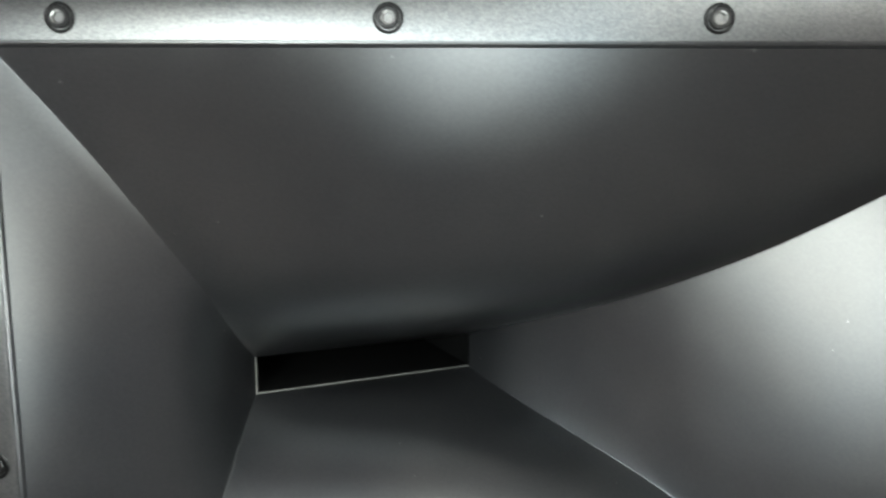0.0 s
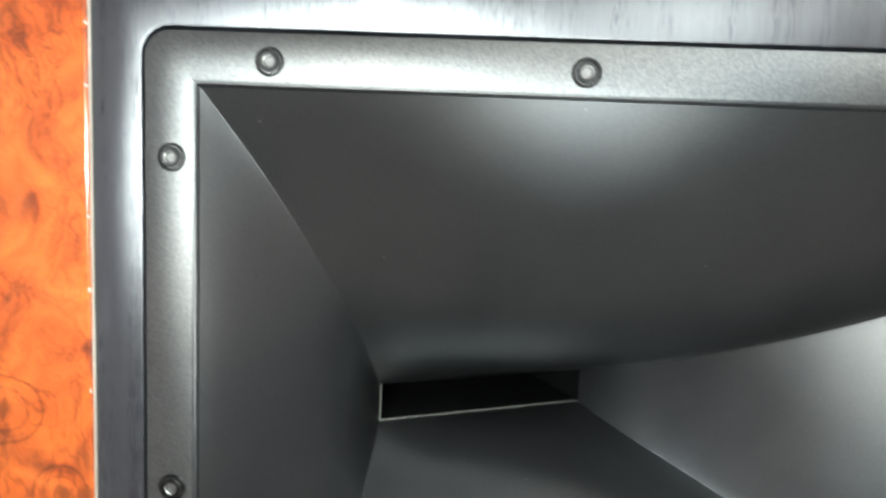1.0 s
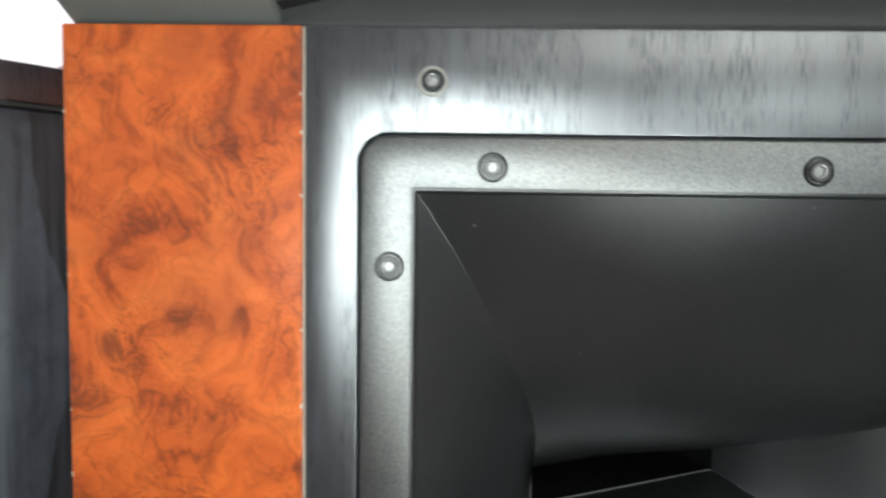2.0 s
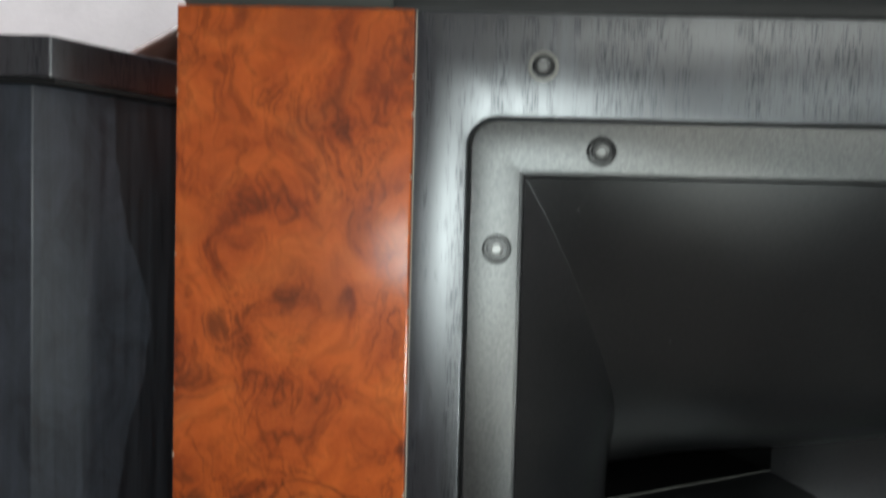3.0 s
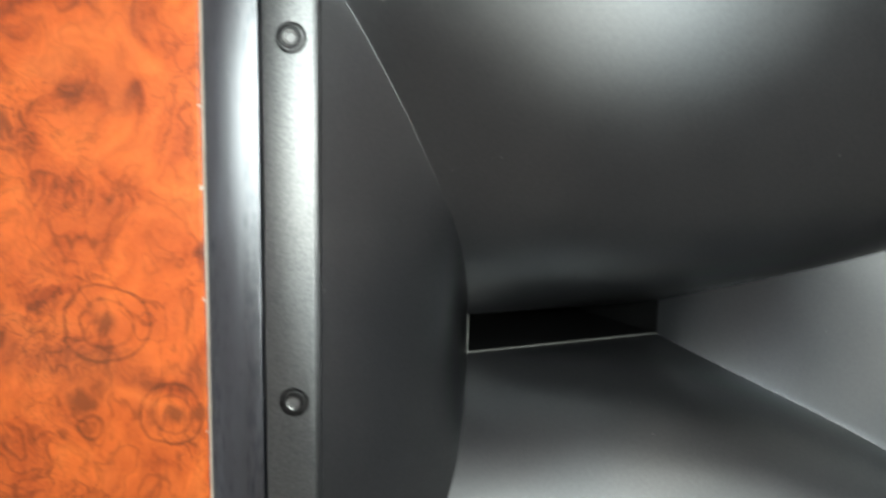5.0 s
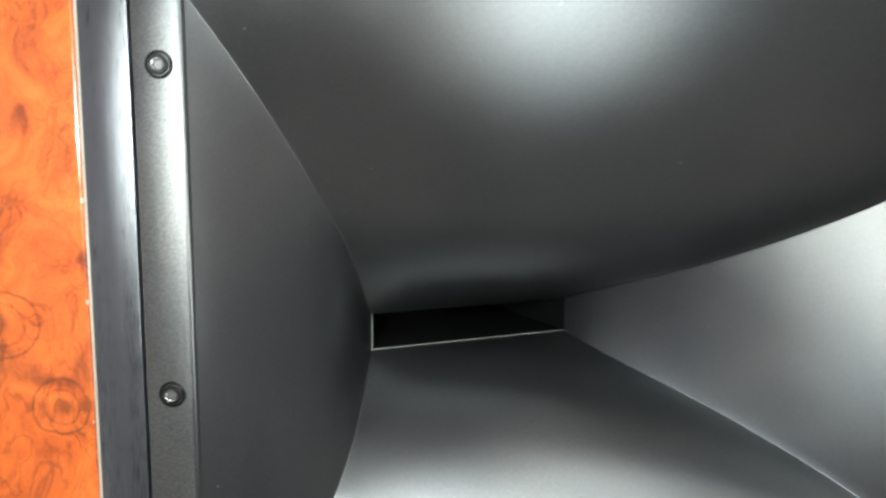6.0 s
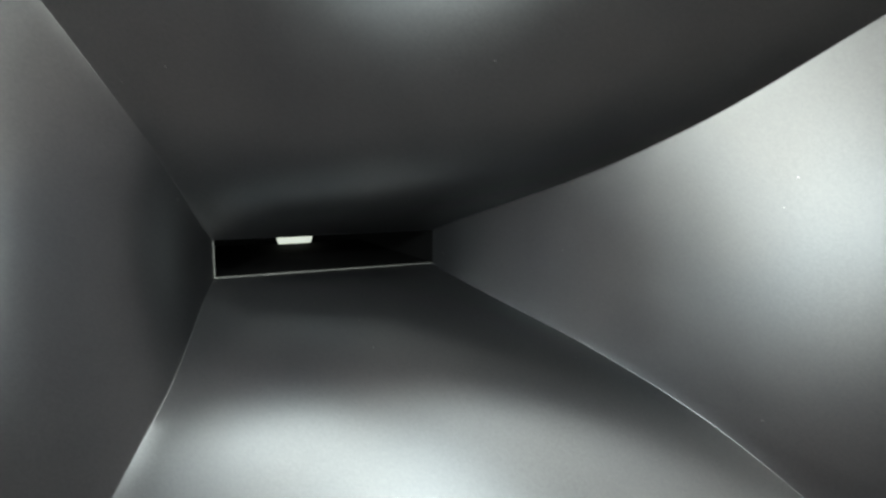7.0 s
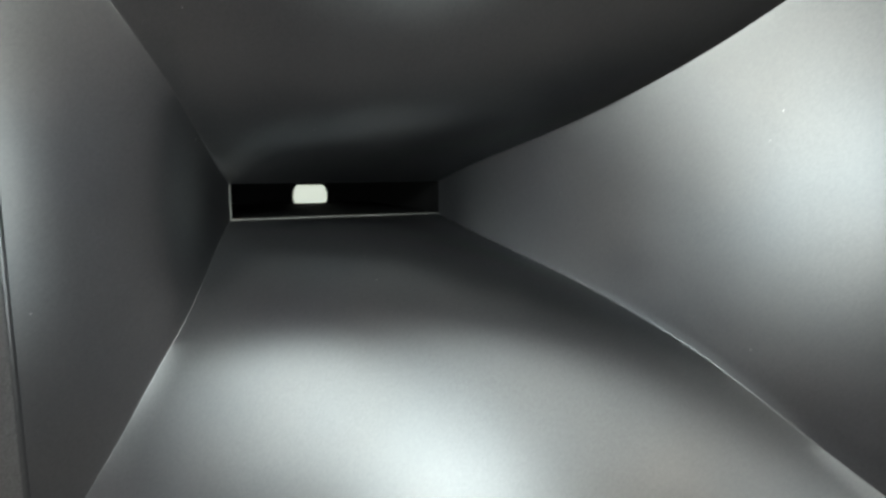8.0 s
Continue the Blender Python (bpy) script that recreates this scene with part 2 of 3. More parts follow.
def metal(name, colour, rough):
    m, N, L, b = material(name)
    v = coords(N, L)
    b.inputs["Metallic"].default_value = 1.0
    r = ramp(N, [(0.3, tuple(c * 0.7 for c in colour)), (0.7, colour)])
    L.new(noise_out(N, L, v, 900, 3), r.inputs[0])
    L.new(r.outputs[0], b.inputs["Base Color"])
    L.new(maths(N, L, "ADD", maths(N, L, "MULTIPLY", noise_out(N, L, v, 1500, 3), 0.2), rough - 0.1), b.inputs["Roughness"])
    return m


M_HORN = satin("horn_paint", (0.0070, 0.0072, 0.0078), (0.0105, 0.0108, 0.0114), 0.38, 1.72, 1100, 0.00004, fleck=0.86, pit=1.3)
M_FLANGE = satin("flange_paint", (0.0110, 0.0116, 0.0112), (0.0160, 0.0168, 0.0162), 0.42, 2.25, 1700, 0.00013, fleck=0.60, pit=0.5)
# pale colour for the lit edges of the throat slot
M_LIT_EDGE = painted("lit_edge_paint", (0.03, 0.03, 0.029), (0.11, 0.11, 0.10), 0.55)
M_ASH = veneer_black("black_ash")
M_ASH_FIGURED = veneer_figured("figured_black_ash")
M_KNOTS = [(-0.0945, -0.0476, 0.005, 0), (-0.0668, -0.1084, 0.0045, 0.0125), (-0.0713, -0.1399, 0.0022, 0.0040),
           (-0.1016, -0.1131, 0.0060, 0), (-0.0459, -0.1361, 0.0040, 0.0100), (-0.0735, -0.1320, 0.0050, 0),
           (-0.0790, -0.1430, 0.0028, 0), (-0.0370, -0.1350, 0.0042, 0), (-0.1010, -0.1040, 0.0045, 0)]
M_BURL = veneer_burl("burl_veneer", M_KNOTS)
M_UPPER = painted("upper_paint", (0.075, 0.080, 0.076), (0.105, 0.112, 0.104), 0.45, grain=500)
# near-black colour in place of the shade inside the throat slot
M_THROAT_SHADE = painted("throat_shade", (0.002, 0.002, 0.002), (0.004, 0.004, 0.004), 0.85, ior=1.3)
M_THROAT_SHADE.node_tree.nodes["Principled BSDF"].inputs["Specular IOR Level"].default_value = 0.08
M_BLACK = painted("black_paint", (0.006, 0.006, 0.006), (0.010, 0.010, 0.010), 0.6)
M_STEEL = metal("bolt_steel", (0.20, 0.20, 0.195), 0.42)
M_DARKSTEEL = metal("blackened_steel", (0.045, 0.045, 0.045), 0.35)
M_WASHER = painted("washer_cream", (0.16, 0.155, 0.14), (0.34, 0.33, 0.30), 0.6)
M_WALL = painted("white_plaster", (0.74, 0.73, 0.74), (0.82, 0.81, 0.82), 0.8, grain=120, relief=0.001)
M_FLOOR = painted("floor_lino", (0.16, 0.15, 0.14), (0.24, 0.22, 0.20), 0.5, grain=40)
M_BROWN = painted("brown_wood", (0.07, 0.025, 0.015), (0.12, 0.045, 0.028), 0.4)
M_EDGE = painted("raw_edge", (0.34, 0.28, 0.22), (0.52, 0.47, 0.40), 0.7)


def glow(name, colour, strength):
    m, N, L, b = material(name)
    b.inputs["Base Color"].default_value = (*colour, 1)
    b.inputs["Emission Color"].default_value = (*colour, 1)
    b.inputs["Emission Strength"].default_value = strength
    b.inputs["Roughness"].default_value = 0.5
    return m


# no lamp: emission added for the pale spot at the throat's end
M_GLIMMER = glow("driver_hole_glow", (0.86, 0.90, 0.78), 0.34)
M_PANEL = glow("light_panel", (1.0, 0.97, 0.93), 4.0)


# ---------------------------------------------------------------- mesh helpers
def empty(name, x=0, y=0, z=0):
    ob = new(name)
    ob.empty_display_size = 0.02
    ob.location = (x, y, z)
    return ob


def part(name, bm, mat, parent=None, label="", smooth=None, inward=None):
    me = bpy.data.meshes.new(name)
    bmesh.ops.recalc_face_normals(bm, faces=bm.faces)
    if inward is not None:          # an open shell that is seen from inside
        bm.faces.ensure_lookup_table()
        f = bm.faces[len(bm.faces) // 2]
        if f.normal.dot(Vector(inward) - f.calc_center_median()) < 0:
            bmesh.ops.reverse_faces(bm, faces=bm.faces[:])
    if smooth is not None:
        for f in bm.faces:
            f.smooth = True
        for e in bm.edges:
            e.smooth = not (len(e.link_faces) == 2 and e.calc_face_angle(0) > radians(smooth))
    bm.to_mesh(me)
    bm.free()
    me.materials.append(mat)
    ob = new(name, me)
    if parent is not None:
        ob.parent = parent
        ob.matrix_parent_inverse = parent.matrix_basis.inverted()
    if label:
        tagged(ob, label)
    return ob


def box(x0, x1, y0, y1, z0, z1, bevel=0.0, seg=2):
    bm = bmesh.new()
    bmesh.ops.create_cube(bm, size=1, matrix=Matrix.LocRotScale(((x0 + x1) / 2, (y0 + y1) / 2, (z0 + z1) / 2), None, (x1 - x0, y1 - y0, z1 - z0)))
    if bevel:
        bmesh.ops.bevel(bm, geom=bm.edges[:], offset=bevel, segments=seg, affect="EDGES", profile=0.5)
    return bm


def prism(points, z0, z1, bevel=0.0):
    """An upright prism over a plan outline."""
    bm = bmesh.new()
    low = [bm.verts.new((x, y, z0)) for x, y in points]
    high = [bm.verts.new((x, y, z1)) for x, y in points]
    n = len(points)
    bm.faces.new(low[::-1])
    bm.faces.new(high)
    for i in range(n):
        bm.faces.new((low[i], low[(i + 1) % n], high[(i + 1) % n], high[i]))
    if bevel:
        bmesh.ops.bevel(bm, geom=bm.edges[:], offset=bevel, segments=2, affect="EDGES", profile=0.5)
    return bm


def rounded(x0, x1, z0, z1, r, seg=6):
    """A rounded rectangle in x and z, anticlockwise from its lower left corner."""
    pts = []
    for cx, cz, a0 in ((x0 + r, z0 + r, 180), (x1 - r, z0 + r, 270), (x1 - r, z1 - r, 0), (x0 + r, z1 - r, 90)):
        for k in range(seg + 1):
            a = radians(a0 + 90 * k / seg)
            pts.append((cx + r * math.cos(a), cz + r * math.sin(a)))
    return pts


def loft(rings, closed=False):
    """Faces between rings of points; every ring has the same number of points."""
    bm = bmesh.new()
    vs = [[bm.verts.new(p) for p in ring] for ring in rings]
    n = len(vs[0])
    pairs = list(zip(vs, vs[1:])) + ([(vs[-1], vs[0])] if closed else [])
    for a, b in pairs:
        for i in range(n):
            bm.faces.new((a[i], a[(i + 1) % n], b[(i + 1) % n], b[i]))
    return bm


# ---------------------------------------------------------------- room
X0, X1, Y0, Y1, ZC = -2.2, 2.2, -2.4, 0.95, 2.55
tagged(part("floor", box(X0, X1, Y0, Y1, -0.1, 0), M_FLOOR), "grey-brown linoleum floor of the room", "floor", kind="structure")
tagged(part("ceiling", box(X0, X1, Y0, Y1, ZC, ZC + 0.1), M_WALL), "plain white plaster ceiling", "ceiling", kind="structure")
tagged(part("wall_north", box(X0, X1, Y1, Y1 + 0.1, 0, ZC), M_WALL), "white plaster wall behind the speakers", "wall", kind="structure")
tagged(part("wall_south", box(X0, X1, Y0 - 0.1, Y0, 0, ZC), M_WALL), "plain white plaster wall", "wall", kind="structure")
tagged(part("wall_west", box(X0 - 0.1, X0, Y0, Y1, 0, ZC), M_WALL), "plain white plaster wall", "wall", kind="structure")
tagged(part("wall_east", box(X1, X1 + 0.1, Y0, Y1, 0, ZC), M_WALL), "plain white plaster wall", "wall", kind="structure")

# ---------------------------------------------------------------- horn cabinet
XR, ZB = 0.3632, -0.2680           # mouth of the horn: right and lower edge, from its upper left corner
FL = 0.0170                        # width of the flange
BI, BO = -0.0347, -0.1083          # inner and outer edge of the burl stile
TOP = 0.0500                       # top of the cabinet
GAP = 0.0013
DEPTH = 0.44

cabinet = tagged(empty("horn_cabinet", XR / 2, 0.2, 0), "large loudspeaker cabinet, black ash front with burl side stiles", "loudspeaker")


def ring_plate(outer, inner, y0, y1, chamfer):
    """A plate with a hole: outlines in x and z with equal numbers of points."""
    def at(pts, y, grow=0.0):
        cx = (min(p[0] for p in pts) + max(p[0] for p in pts)) / 2
        cz = (min(p[1] for p in pts) + max(p[1] for p in pts)) / 2
        w = max(p[0] for p in pts) - cx
        h = max(p[1] for p in pts) - cz
        return [(cx + (x - cx) * (w + grow) / w, y, Z0 + cz + (z - cz) * (h + grow) / h) for x, z in pts]
    c = chamfer
    return loft([at(outer, y1), at(outer, y0 + c), at(outer, y0 + c * 0.3, -c * 0.3), at(outer, y0, -c),
                 at(inner, y0, c), at(inner, y0 + c * 0.3, c * 0.3), at(inner, y0 + c), at(inner, y1)], closed=True)


def rect_like(x0, x1, z0, z1, seg=6):
    """A rectangle with as many points as rounded() gives."""
    return rounded(x0, x1, z0, z1, 0.0004, seg)


hole = rounded(-FL - GAP, XR + FL + GAP, ZB - FL - GAP, FL + GAP, 0.0092)
part("baffle", ring_plate(rect_like(BI, XR - BI, -0.42, TOP), hole, 0.0, 0.018, 0.0006), M_ASH, cabinet, "black-stained ash veneer front", smooth=40)
part("lower_baffle", box(BI, XR - BI, 0.0, 0.018, 0.0, Z0 - 0.4205, 0.0006), M_ASH, cabinet)
for xa, xb in ((BO, BI - 0.0004), (XR - BI + 0.0004, XR - BO)):
    stile = part("side_stile", box(xa, xb, -0.0015, DEPTH, 0.0, Z0 + TOP, 0.0007), M_BURL, cabinet, "glossy orange-brown burl veneer")
part("edge_strip", box(BI - 0.0001, BI + 0.00015, -0.0009, 0.004, 0.0, Z0 + TOP - 0.0003), M_EDGE, cabinet, "thin pale raw edge of the veneer")
chips = random.Random(4)
for k in range(20):
    zc = Z0 + chips.uniform(-0.20, 0.045)
    w, h = chips.uniform(0.0002, 0.0005), chips.uniform(0.0002, 0.0013)
    at_outer = k % 3 > 0
    xc = BO + w * 0.5 + 0.0002 if at_outer else BI - 0.0006
    bm = box(xc - w / 2, xc + w / 2, -0.0018, -0.0008, zc - h / 2, zc + h / 2, 0.00015, 1)
    for v_ in bm.verts:
        v_.co.x += chips.uniform(-0.0002, 0.0002)
        v_.co.z += chips.uniform(-0.0003, 0.0003)
    part("chip", bm, M_EDGE, cabinet, "pale chip in the veneer edge")
part("top_panel", box(BI, XR - BI, 0.0185, DEPTH, Z0 + TOP - 0.018, Z0 + TOP - 0.0005), M_ASH, cabinet)
part("back_panel", box(BI, XR - BI, DEPTH - 0.018, DEPTH - 0.001, 0.0, Z0 + TOP - 0.019), M_BLACK, cabinet)
part("bottom_panel", box(BI, XR - BI, 0.0185, DEPTH - 0.019, 0.02, 0.038), M_BLACK, cabinet)
part("rebate", ring_plate(rounded(-FL - 0.006, XR + FL + 0.006, ZB - FL - 0.006, FL + 0.006, 0.012), rounded(-FL + 0.006, XR + FL - 0.006, ZB - FL + 0.006, FL - 0.006, 0.004),
                          0.0055, 0.0075, 0.0002), M_BLACK, cabinet, "dark bottom of the groove round the flange")

# ---------------------------------------------------------------- the horn
# throat: a low slot turned away from the front; DL and DR are its depths at both ends
XL_T, XR_T, ZT_T, ZB_T, DL, DR = 0.0485, 0.1507, -0.1231, -0.1413, 0.0898, 0.1348
# how the walls open from the throat (0) to the mouth (1), at nine even steps
FLARE = {"L": (0, 0.015, 0.034, 0.069, 0.143, 0.289, 0.490, 0.724, 1), "R": (0, 0.074, 0.181, 0.307, 0.437, 0.570, 0.705, 0.845, 1),
         "T": (0, 0.065, 0.143, 0.234, 0.347, 0.485, 0.653, 0.825, 1), "B": (0, 0.054, 0.129, 0.219, 0.328, 0.462, 0.636, 0.816, 1)}


def spline(values):
    """Second derivatives of a cubic spline through even steps."""
    n, h = len(values), 1 / (len(values) - 1)
    A, B = np.zeros((n, n)), np.zeros((n, n))
    for i in range(1, n - 1):
        A[i, i - 1:i + 2] = h / 6, 2 * h / 3, h / 6
        B[i, i - 1:i + 2] = 1 / h, -2 / h, 1 / h
    A[0, 0] = A[-1, -1] = 1
    A[0, 1] = A[-1, -2] = -1
    return np.linalg.solve(A, B @ np.array(values, float))


BEND = {k: spline(v) for k, v in FLARE.items()}


def flare(side, u):
    v, m = FLARE[side], BEND[side]
    n = len(v) - 1
    i = min(int(u * n), n - 1)
    b = u * n - i
    a = 1 - b
    return float(a * v[i] + b * v[i + 1] + ((a ** 3 - a) * m[i] + (b ** 3 - b) * m[i + 1]) / (6 * n * n))


# how far the four walls swell into the horn between their corners, and where along the depth they swell most
SWELL = {"B": (0.014, 1.0), "R": (-0.003, 0.8), "T": (0.014, 1.45), "L": (-0.004, 1.4)}


def section(u, grow=0.0, r=0.00035, seg=3, along=24, push=0.0):
    """The horn's inner outline at u (1 at the mouth, 0 at the throat)."""
    xl = XL_T * (1 - flare("L", u)) - grow
    xr = XR_T + (XR - XR_T) * flare("R", u) + grow
    zt = ZT_T * (1 - flare("T", u)) + grow
    zb = ZB_T + (ZB - ZB_T) * flare("B", u) - grow
    flat = []
    corners = [(xl + r, zb + r, 180), (xr - r, zb + r, 270), (xr - r, zt - r, 0), (xl + r, zt - r, 90)]
    for k, (cx, cz, a0) in enumerate(corners):
        for i in range(seg + 1):
            a = radians(a0 + 90 * i / seg)
            flat.append((cx + r * math.cos(a), cz + r * math.sin(a)))
        nx, nz, na = corners[(k + 1) % 4]
        ax, az = flat[-1]
        bx, bz = nx + r * math.cos(radians(na)), nz + r * math.sin(radians(na))
        most, skew = SWELL["BRTL"[k]]
        swell = most * math.sin(math.pi * u ** skew)
        for i in range(1, along):
            f = i / along
            h = swell * 4 * f * (1 - f)
            flat.append((ax + (bx - ax) * f + (0, -h, 0, h)[k], az + (bz - az) * f + (h, 0, -h, 0)[k]))
    out = []
    for x, z in flat:
        f = (x - xl) / (xr - xl)
        out.append((x, (1 - u) * (DL + (DR - DL) * f) + push, Z0 + z))
    return out


horn = tagged(empty("horn", XR / 2, 0.05, Z0 + ZB / 2), "dark grey painted horn with bolted flange in the cabinet front", "horn")
R_LIP = 0.0016
FRONT = -0.0005                    # front of the flange
rings = []
for k in range(4):                 # rounded lip from the flange into the mouth
    a = radians(90 * k / 4)
    rings.append(section(1.0, grow=R_LIP * (1 - math.sin(a)), push=FRONT + R_LIP * (1 - math.cos(a))))
STEPS = 40
for k in range(STEPS + 1):
    u = 1 - k / STEPS
    rings.append(section(u, push=(FRONT + R_LIP) * u))
part("flare", loft(rings), M_HORN, horn, "smooth flared walls in satin dark grey paint", smooth=16, inward=(XR / 2, -0.1, Z0 + ZB / 2))

TD = Vector((-(DR - DL), XR_T - XL_T, 0)).normalized()      # the way from the throat into the duct


def duct_ring(depth, inset, tall):
    c = [(XL_T, DL, ZB_T), (XR_T, DR, ZB_T), (XR_T, DR, ZT_T), (XL_T, DL, ZT_T)]
    mid = Vector((sum(p[0] for p in c) / 4, sum(p[1] for p in c) / 4, sum(p[2] for p in c) / 4))
    out = []
    for p in c:
        v = Vector(p) - mid
        v.x, v.y, v.z = v.x * inset, v.y * inset, v.z * tall
        q = mid + v + TD * depth
        out.append((q.x, q.y, Z0 + q.z))
    return out


# rim coloured near black so that it sinks into the slot's shade
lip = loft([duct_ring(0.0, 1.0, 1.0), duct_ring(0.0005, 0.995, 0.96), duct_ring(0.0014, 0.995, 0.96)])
part("throat_lip", lip, M_THROAT_SHADE, horn, "rim of the throat slot, its shade painted in")


def bead(p, q, r):
    """A thin ridge from p to q."""
    a, b = Vector(p), Vector(q)
    bm_ = bmesh.new()
    bmesh.ops.create_cone(bm_, cap_ends=True, segments=8, radius1=r, radius2=r * 0.8, depth=(b - a).length,
                          matrix=Matrix.Translation((a + b) / 2) @ (b - a).to_track_quat("Z", "Y").to_matrix().to_4x4())
    return bm_


rim = duct_ring(0.0003, 0.996, 0.97)
# bright lines on the slot's lower and left edge, painted as pale ridges
part("lit_edge", bead(rim[0], rim[1], 0.00036), M_LIT_EDGE, horn, "pale painted highlight along the slot's edge", smooth=50)
part("lit_edge", bead(rim[0], rim[3], 0.00036), M_LIT_EDGE, horn, "pale painted highlight along the slot's edge", smooth=50)
# duct walls and end plate: the slot's darkness is put into their colour
part("throat_duct", loft([duct_ring(0.0014, 0.993, 0.96), duct_ring(0.113, 0.88, 0.86)]), M_THROAT_SHADE, horn, "slot-shaped throat, its darkness painted in", inward=(0.08, 0.15, Z0 - 0.131))
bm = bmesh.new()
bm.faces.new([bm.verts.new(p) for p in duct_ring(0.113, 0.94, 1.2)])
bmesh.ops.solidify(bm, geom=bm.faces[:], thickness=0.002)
part("throat_end", bm, M_THROAT_SHADE, horn)
# a glowing disc in place of the light in the driver hole at the duct's end
side = Vector((TD.y, -TD.x, 0))
c_ = Vector((0.0598, 0.2123, Z0 - 0.1350))
bm = bmesh.new()
front, back = [], []
for k in range(40):
    a = 2 * math.pi * k / 40
    q = c_ + side * 0.0116 * math.cos(a) + Vector((0, 0, max(-0.0074, min(0.0074, 0.0116 * math.sin(a)))))
    front.append(bm.verts.new(q))
    back.append(bm.verts.new(q + TD * 0.003))
bm.faces.new(front)
for i in range(len(front)):
    bm.faces.new((front[i], front[(i + 1) % len(front)], back[(i + 1) % len(back)], back[i]))
part("driver_hole_disc", bm, M_GLIMMER, horn, "glowing disc for the pale light in the rounded driver hole")

# flange, with countersunk seats left to the bolts' cups
f_out = rounded(-FL, XR + FL, ZB - FL, FL, 0.0080)
bm = ring_plate(f_out, rect_like(-R_LIP, XR + R_LIP, ZB - R_LIP, R_LIP), FRONT, 0.0050, 0.0004)
part("flange", bm, M_FLANGE, horn, "flat flange with rounded corners, finely speckled grey paint", smooth=40)


# ---------------------------------------------------------------- bolts
def disc_rings(radii, n=28):
    return [[(r * math.cos(2 * math.pi * i / n), y, r * math.sin(2 * math.pi * i / n)) for i in range(n)] for r, y in radii]


def bolt(name, label, washer_mat, rim=0.0046):
    ob = empty(name)
    cup = loft(disc_rings([(rim, 0.0), (rim, -0.0002), (rim - 0.0002, -0.0004), (rim - 0.0004, -0.0001), (rim - 0.0006, -0.0005), (rim - 0.0009, -0.0005), (rim - 0.0011, 0.0002)]))
    part("seat_ring", cup, washer_mat, ob, "", smooth=40)
    bm_ = loft(disc_rings([(0.0033, 0.0), (0.0033, -0.0009), (0.0030, -0.0012), (0.0021, -0.0012)]))
    part("head", bm_, M_DARKSTEEL, ob, "blackened round head", smooth=40)
    sock = loft([[(0.0021 * math.cos(2 * math.pi * i / 28), -0.0012, 0.0021 * math.sin(2 * math.pi * i / 28)) for i in range(28)],
                 [(0.0018 * math.cos(math.pi / 3 * (i // (28 / 6))), -0.0010, 0.0018 * math.sin(math.pi / 3 * (i // (28 / 6)))) for i in range(28)],
                 [(0.0016 * math.cos(math.pi / 3 * (i // (28 / 6))), -0.0002, 0.0016 * math.sin(math.pi / 3 * (i // (28 / 6)))) for i in range(28)]])
    bmesh.ops.remove_doubles(sock, verts=sock.verts[:], dist=0.00001)
    bmesh.ops.holes_fill(sock, edges=[e for e in sock.edges if e.is_boundary and all(v.co.y > -0.0005 for v in e.verts)])
    part("hex_socket", sock, M_STEEL, ob, "bright hexagon socket")
    return tagged(ob, label, "bolt", "bolts round the horn flange")


first = bolt("flange_bolt", "round socket-head bolt seated in the horn flange", M_DARKSTEEL)
PX, PZ = 0.0978, 0.1100
spots = [(0.0229 + PX * k, 0.0082) for k in range(4)] + [(0.0229 + PX * k, ZB - 0.0082) for k in range(4)]
spots += [(-0.0083, -0.0225 - PZ * k) for k in range(3)] + [(XR + 0.0083, -0.0225 - PZ * k) for k in range(3)]
for k, (x, z) in enumerate(spots):
    m = pose(x, FRONT, Z0 + z, 0, random.uniform(0, 360), 0)
    if k == 0:
        first.matrix_basis = m
    else:
        copy_thing(first, m)
corner = bolt("baffle_bolt", "socket-head bolt in a pale worn washer on the black front", M_WASHER, 0.0047)
corner.matrix_basis = pose(0.0044, -0.0002, Z0 + 0.0338)
corner["group"] = ""

# ---------------------------------------------------------------- neighbouring cabinet
near = tagged(empty("black_cabinet", -0.3, 0.2, 0), "black ash cabinet with a chamfered corner and a top cap", "loudspeaker")
plan = [(-0.60, 0.033), (-0.170, 0.033), (-0.1130, 0.100), (-0.1130, 0.45), (-0.60, 0.45)]
inset = [(-0.60, 0.037), (-0.1800, 0.037), (-0.1145, 0.1085), (-0.1145, 0.449), (-0.60, 0.449)]
part("body", prism(inset, 0.0, Z0 + 0.0330, 0.0006), M_ASH_FIGURED, near, "black ash veneer with a pale cathedral figure")
part("top_cap", prism([(x, y - 0.001) for x, y in plan], Z0 + 0.0345, Z0 + 0.0498, 0.0008), M_ASH, near, "plain black cap")
part("groove", prism([(x, y + 0.002) for x, y in plan], Z0 + 0.0330, Z0 + 0.0346), M_BLACK, near)

# ---------------------------------------------------------------- upper unit
upper = tagged(empty("upper_cabinet", XR / 2, 0.2, Z0 + TOP), "grey painted cabinet standing on top of the horn cabinet", "loudspeaker")
part("body", box(-0.098, XR + 0.098, 0.004, DEPTH - 0.01, Z0 + TOP + 0.0005, Z0 + 0.45, 0.002), M_BLACK, upper)


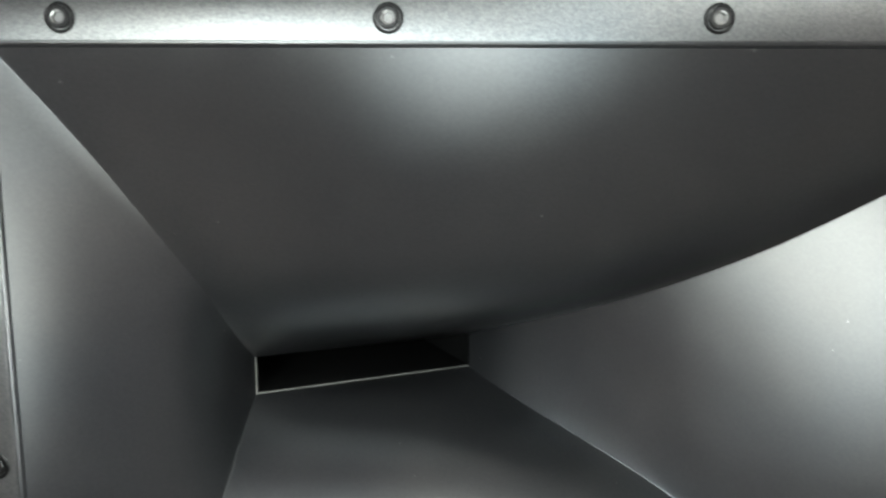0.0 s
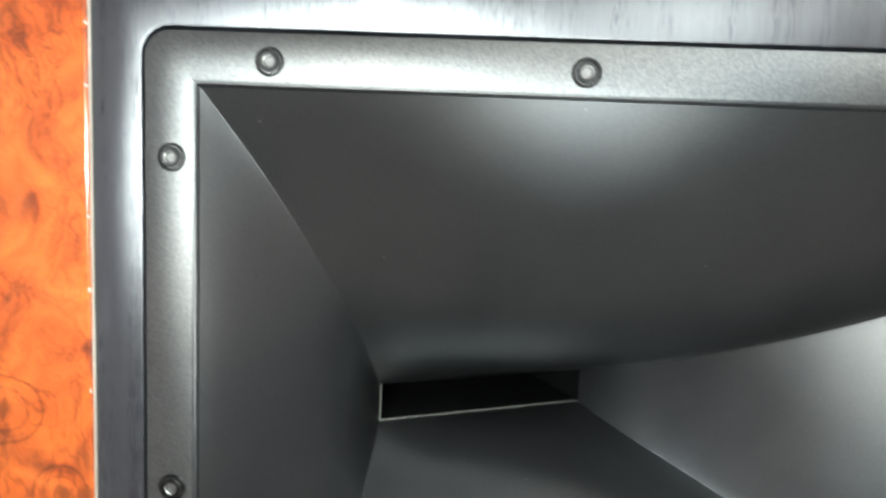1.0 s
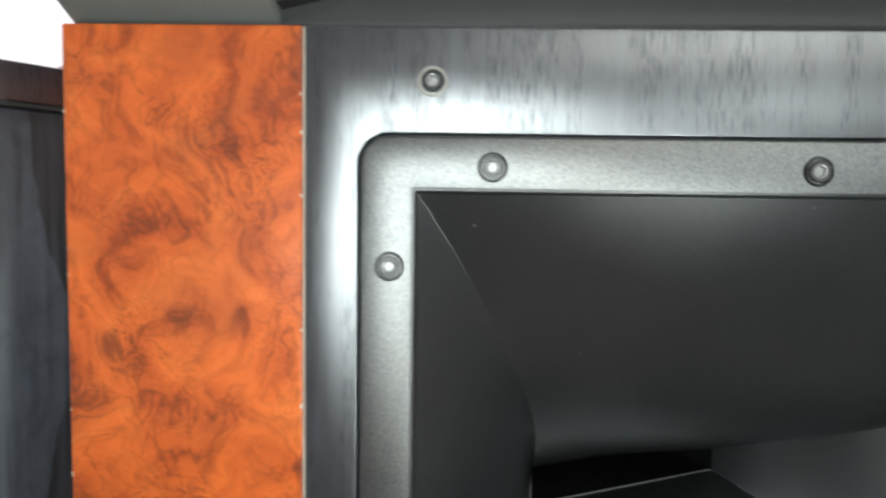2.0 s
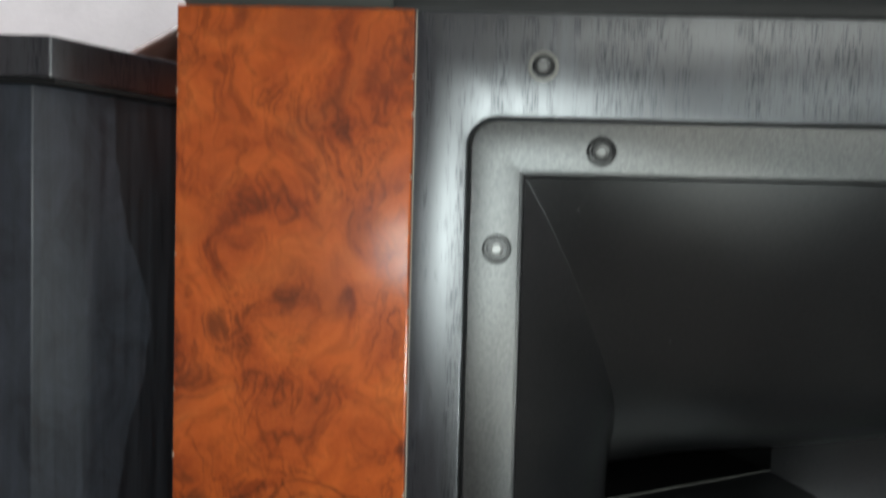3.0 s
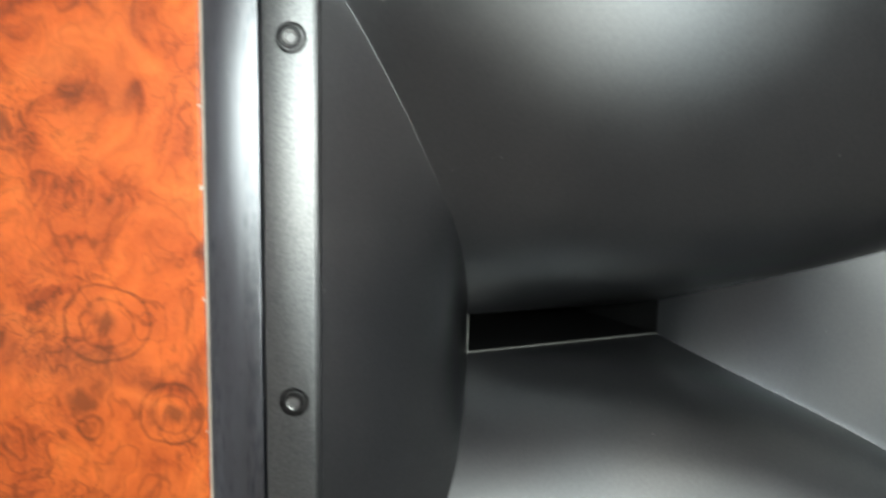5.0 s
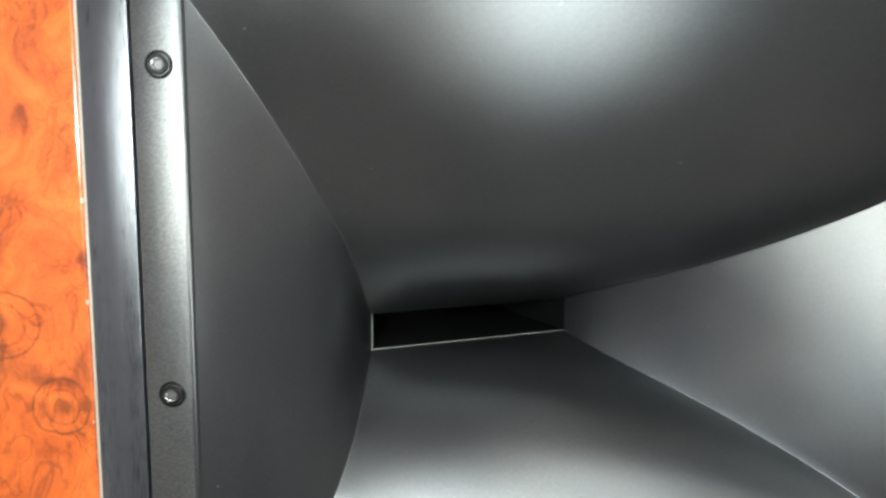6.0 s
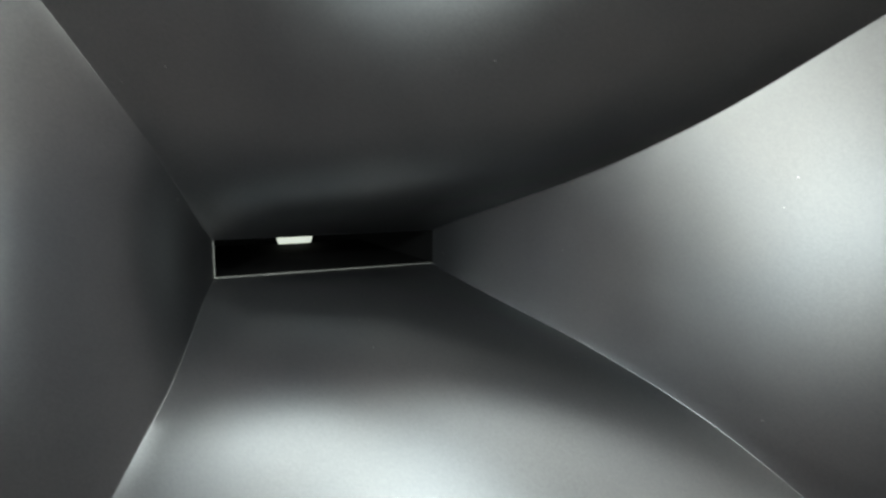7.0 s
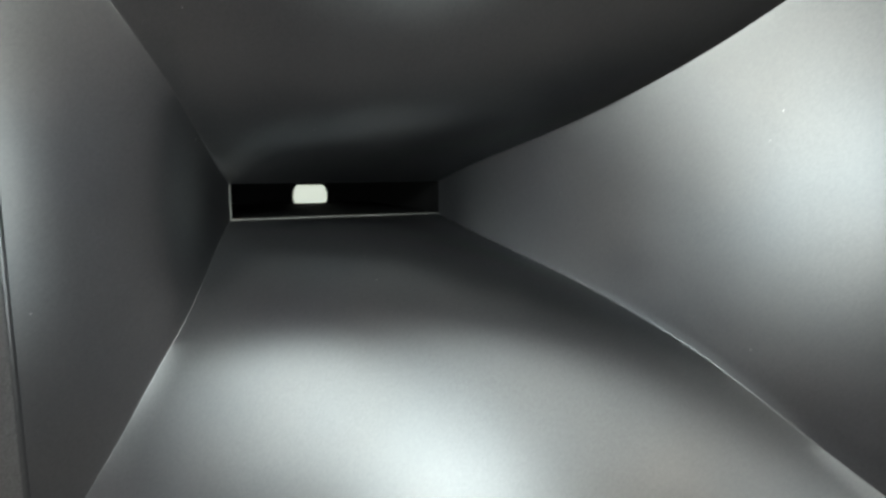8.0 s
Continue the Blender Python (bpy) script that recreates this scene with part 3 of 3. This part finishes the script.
def block(x0, x1, z_low, y0, slant):
    """A front stile whose lower edge is cut back to a chamfer."""
    bm_ = bmesh.new()
    prof = [(y0, z_low), (y0 + 0.012, z_low - 0.006), (y0 + 0.03, z_low - 0.006), (y0 + 0.03, 0.45), (y0, 0.45)]
    lo = [bm_.verts.new((x0, y, Z0 + z)) for y, z in prof]
    hi = [bm_.verts.new((x1 + (slant if y > y0 + 0.001 else 0), y, Z0 + z)) for y, z in prof]
    bm_.faces.new(lo)
    bm_.faces.new(hi[::-1])
    for i in range(5):
        bm_.faces.new((lo[i], lo[(i + 1) % 5], hi[(i + 1) % 5], hi[i]))
    bmesh.ops.bevel(bm_, geom=bm_.edges[:], offset=0.0008, segments=2, affect="EDGES")
    return bm_


part("front_stile", block(-0.1075, -0.0425, 0.0566, -0.008, 0.0), M_UPPER, upper, "grey painted stile with a chamfered foot")
part("front_stile", block(XR + 0.0425, XR + 0.1075, 0.0566, -0.008, 0.0), M_UPPER, upper, "grey painted stile with a chamfered foot")
bm = bmesh.new()
lo = [(-0.0425, -0.004, 0.0560), (-0.0150, 0.0, 0.0625), (-0.0150, 0.0, 0.45), (-0.0425, -0.004, 0.45)]
f = [bm.verts.new((x, y, Z0 + z)) for x, y, z in lo]
k = [bm.verts.new((x, 0.02, Z0 + z)) for x, y, z in lo]
bm.faces.new(f)
bm.faces.new(k[::-1])
for i in range(4):
    bm.faces.new((f[i], f[(i + 1) % 4], k[(i + 1) % 4], k[i]))
part("bevel_piece", bm, M_BLACK, upper, "dark slanted piece beside the stile")
part("front_panel", box(-0.0150, XR + 0.0150, -0.006, 0.02, Z0 + 0.0622, Z0 + 0.45, 0.001), M_UPPER, upper, "grey-green painted front panel")

# ---------------------------------------------------------------- behind the cabinets
rail = bmesh.new()
bmesh.ops.create_cone(rail, cap_ends=True, segments=20, radius1=0.012, radius2=0.012, depth=0.5)
bmesh.ops.bevel(rail, geom=[e for e in rail.edges if len(e.link_faces) == 2 and e.calc_face_angle(0) > 1], offset=0.003, segments=2, affect="EDGES")
rod = part("wooden_rod", rail, M_BROWN, None, smooth=40)
tagged(rod, "dark brown wooden rod leaning behind the cabinets", "rod")
a_, b_ = Vector((-0.36, 0.30, Z0 + 0.058)), Vector((-0.13, 0.30, Z0 + 0.190))
rod.matrix_basis = Matrix.Translation((a_ + b_) / 2) @ (b_ - a_).to_track_quat("Z", "Y").to_matrix().to_4x4()

# panel for the assumed room light, never in view
lampbox = tagged(empty("assumed_ceiling_lamp", 1.1, -2.0, ZC), "flat white ceiling light panel, assumed, out of view", "lamp")
part("frame", box(0.48, 1.72, -2.32, -1.68, ZC - 0.02, ZC - 0.001, 0.002), M_WALL, lampbox)
part("diffuser", box(0.50, 1.70, -2.30, -1.70, ZC - 0.024, ZC - 0.0201), M_PANEL, lampbox, "glowing white diffuser")

# panel for the added wall lamp, never in view
wall_helper = tagged(empty("added_wall_lamp", -1.2, 0.45, ZC), "flat white ceiling light, added unseen to brighten the wall", "lamp")
part("frame", box(-1.66, -0.74, 0.29, 0.61, ZC - 0.02, ZC - 0.001, 0.002), M_WALL, wall_helper)
part("diffuser", box(-1.65, -0.75, 0.30, 0.60, ZC - 0.024, ZC - 0.0201), M_PANEL, wall_helper, "glowing white diffuser")
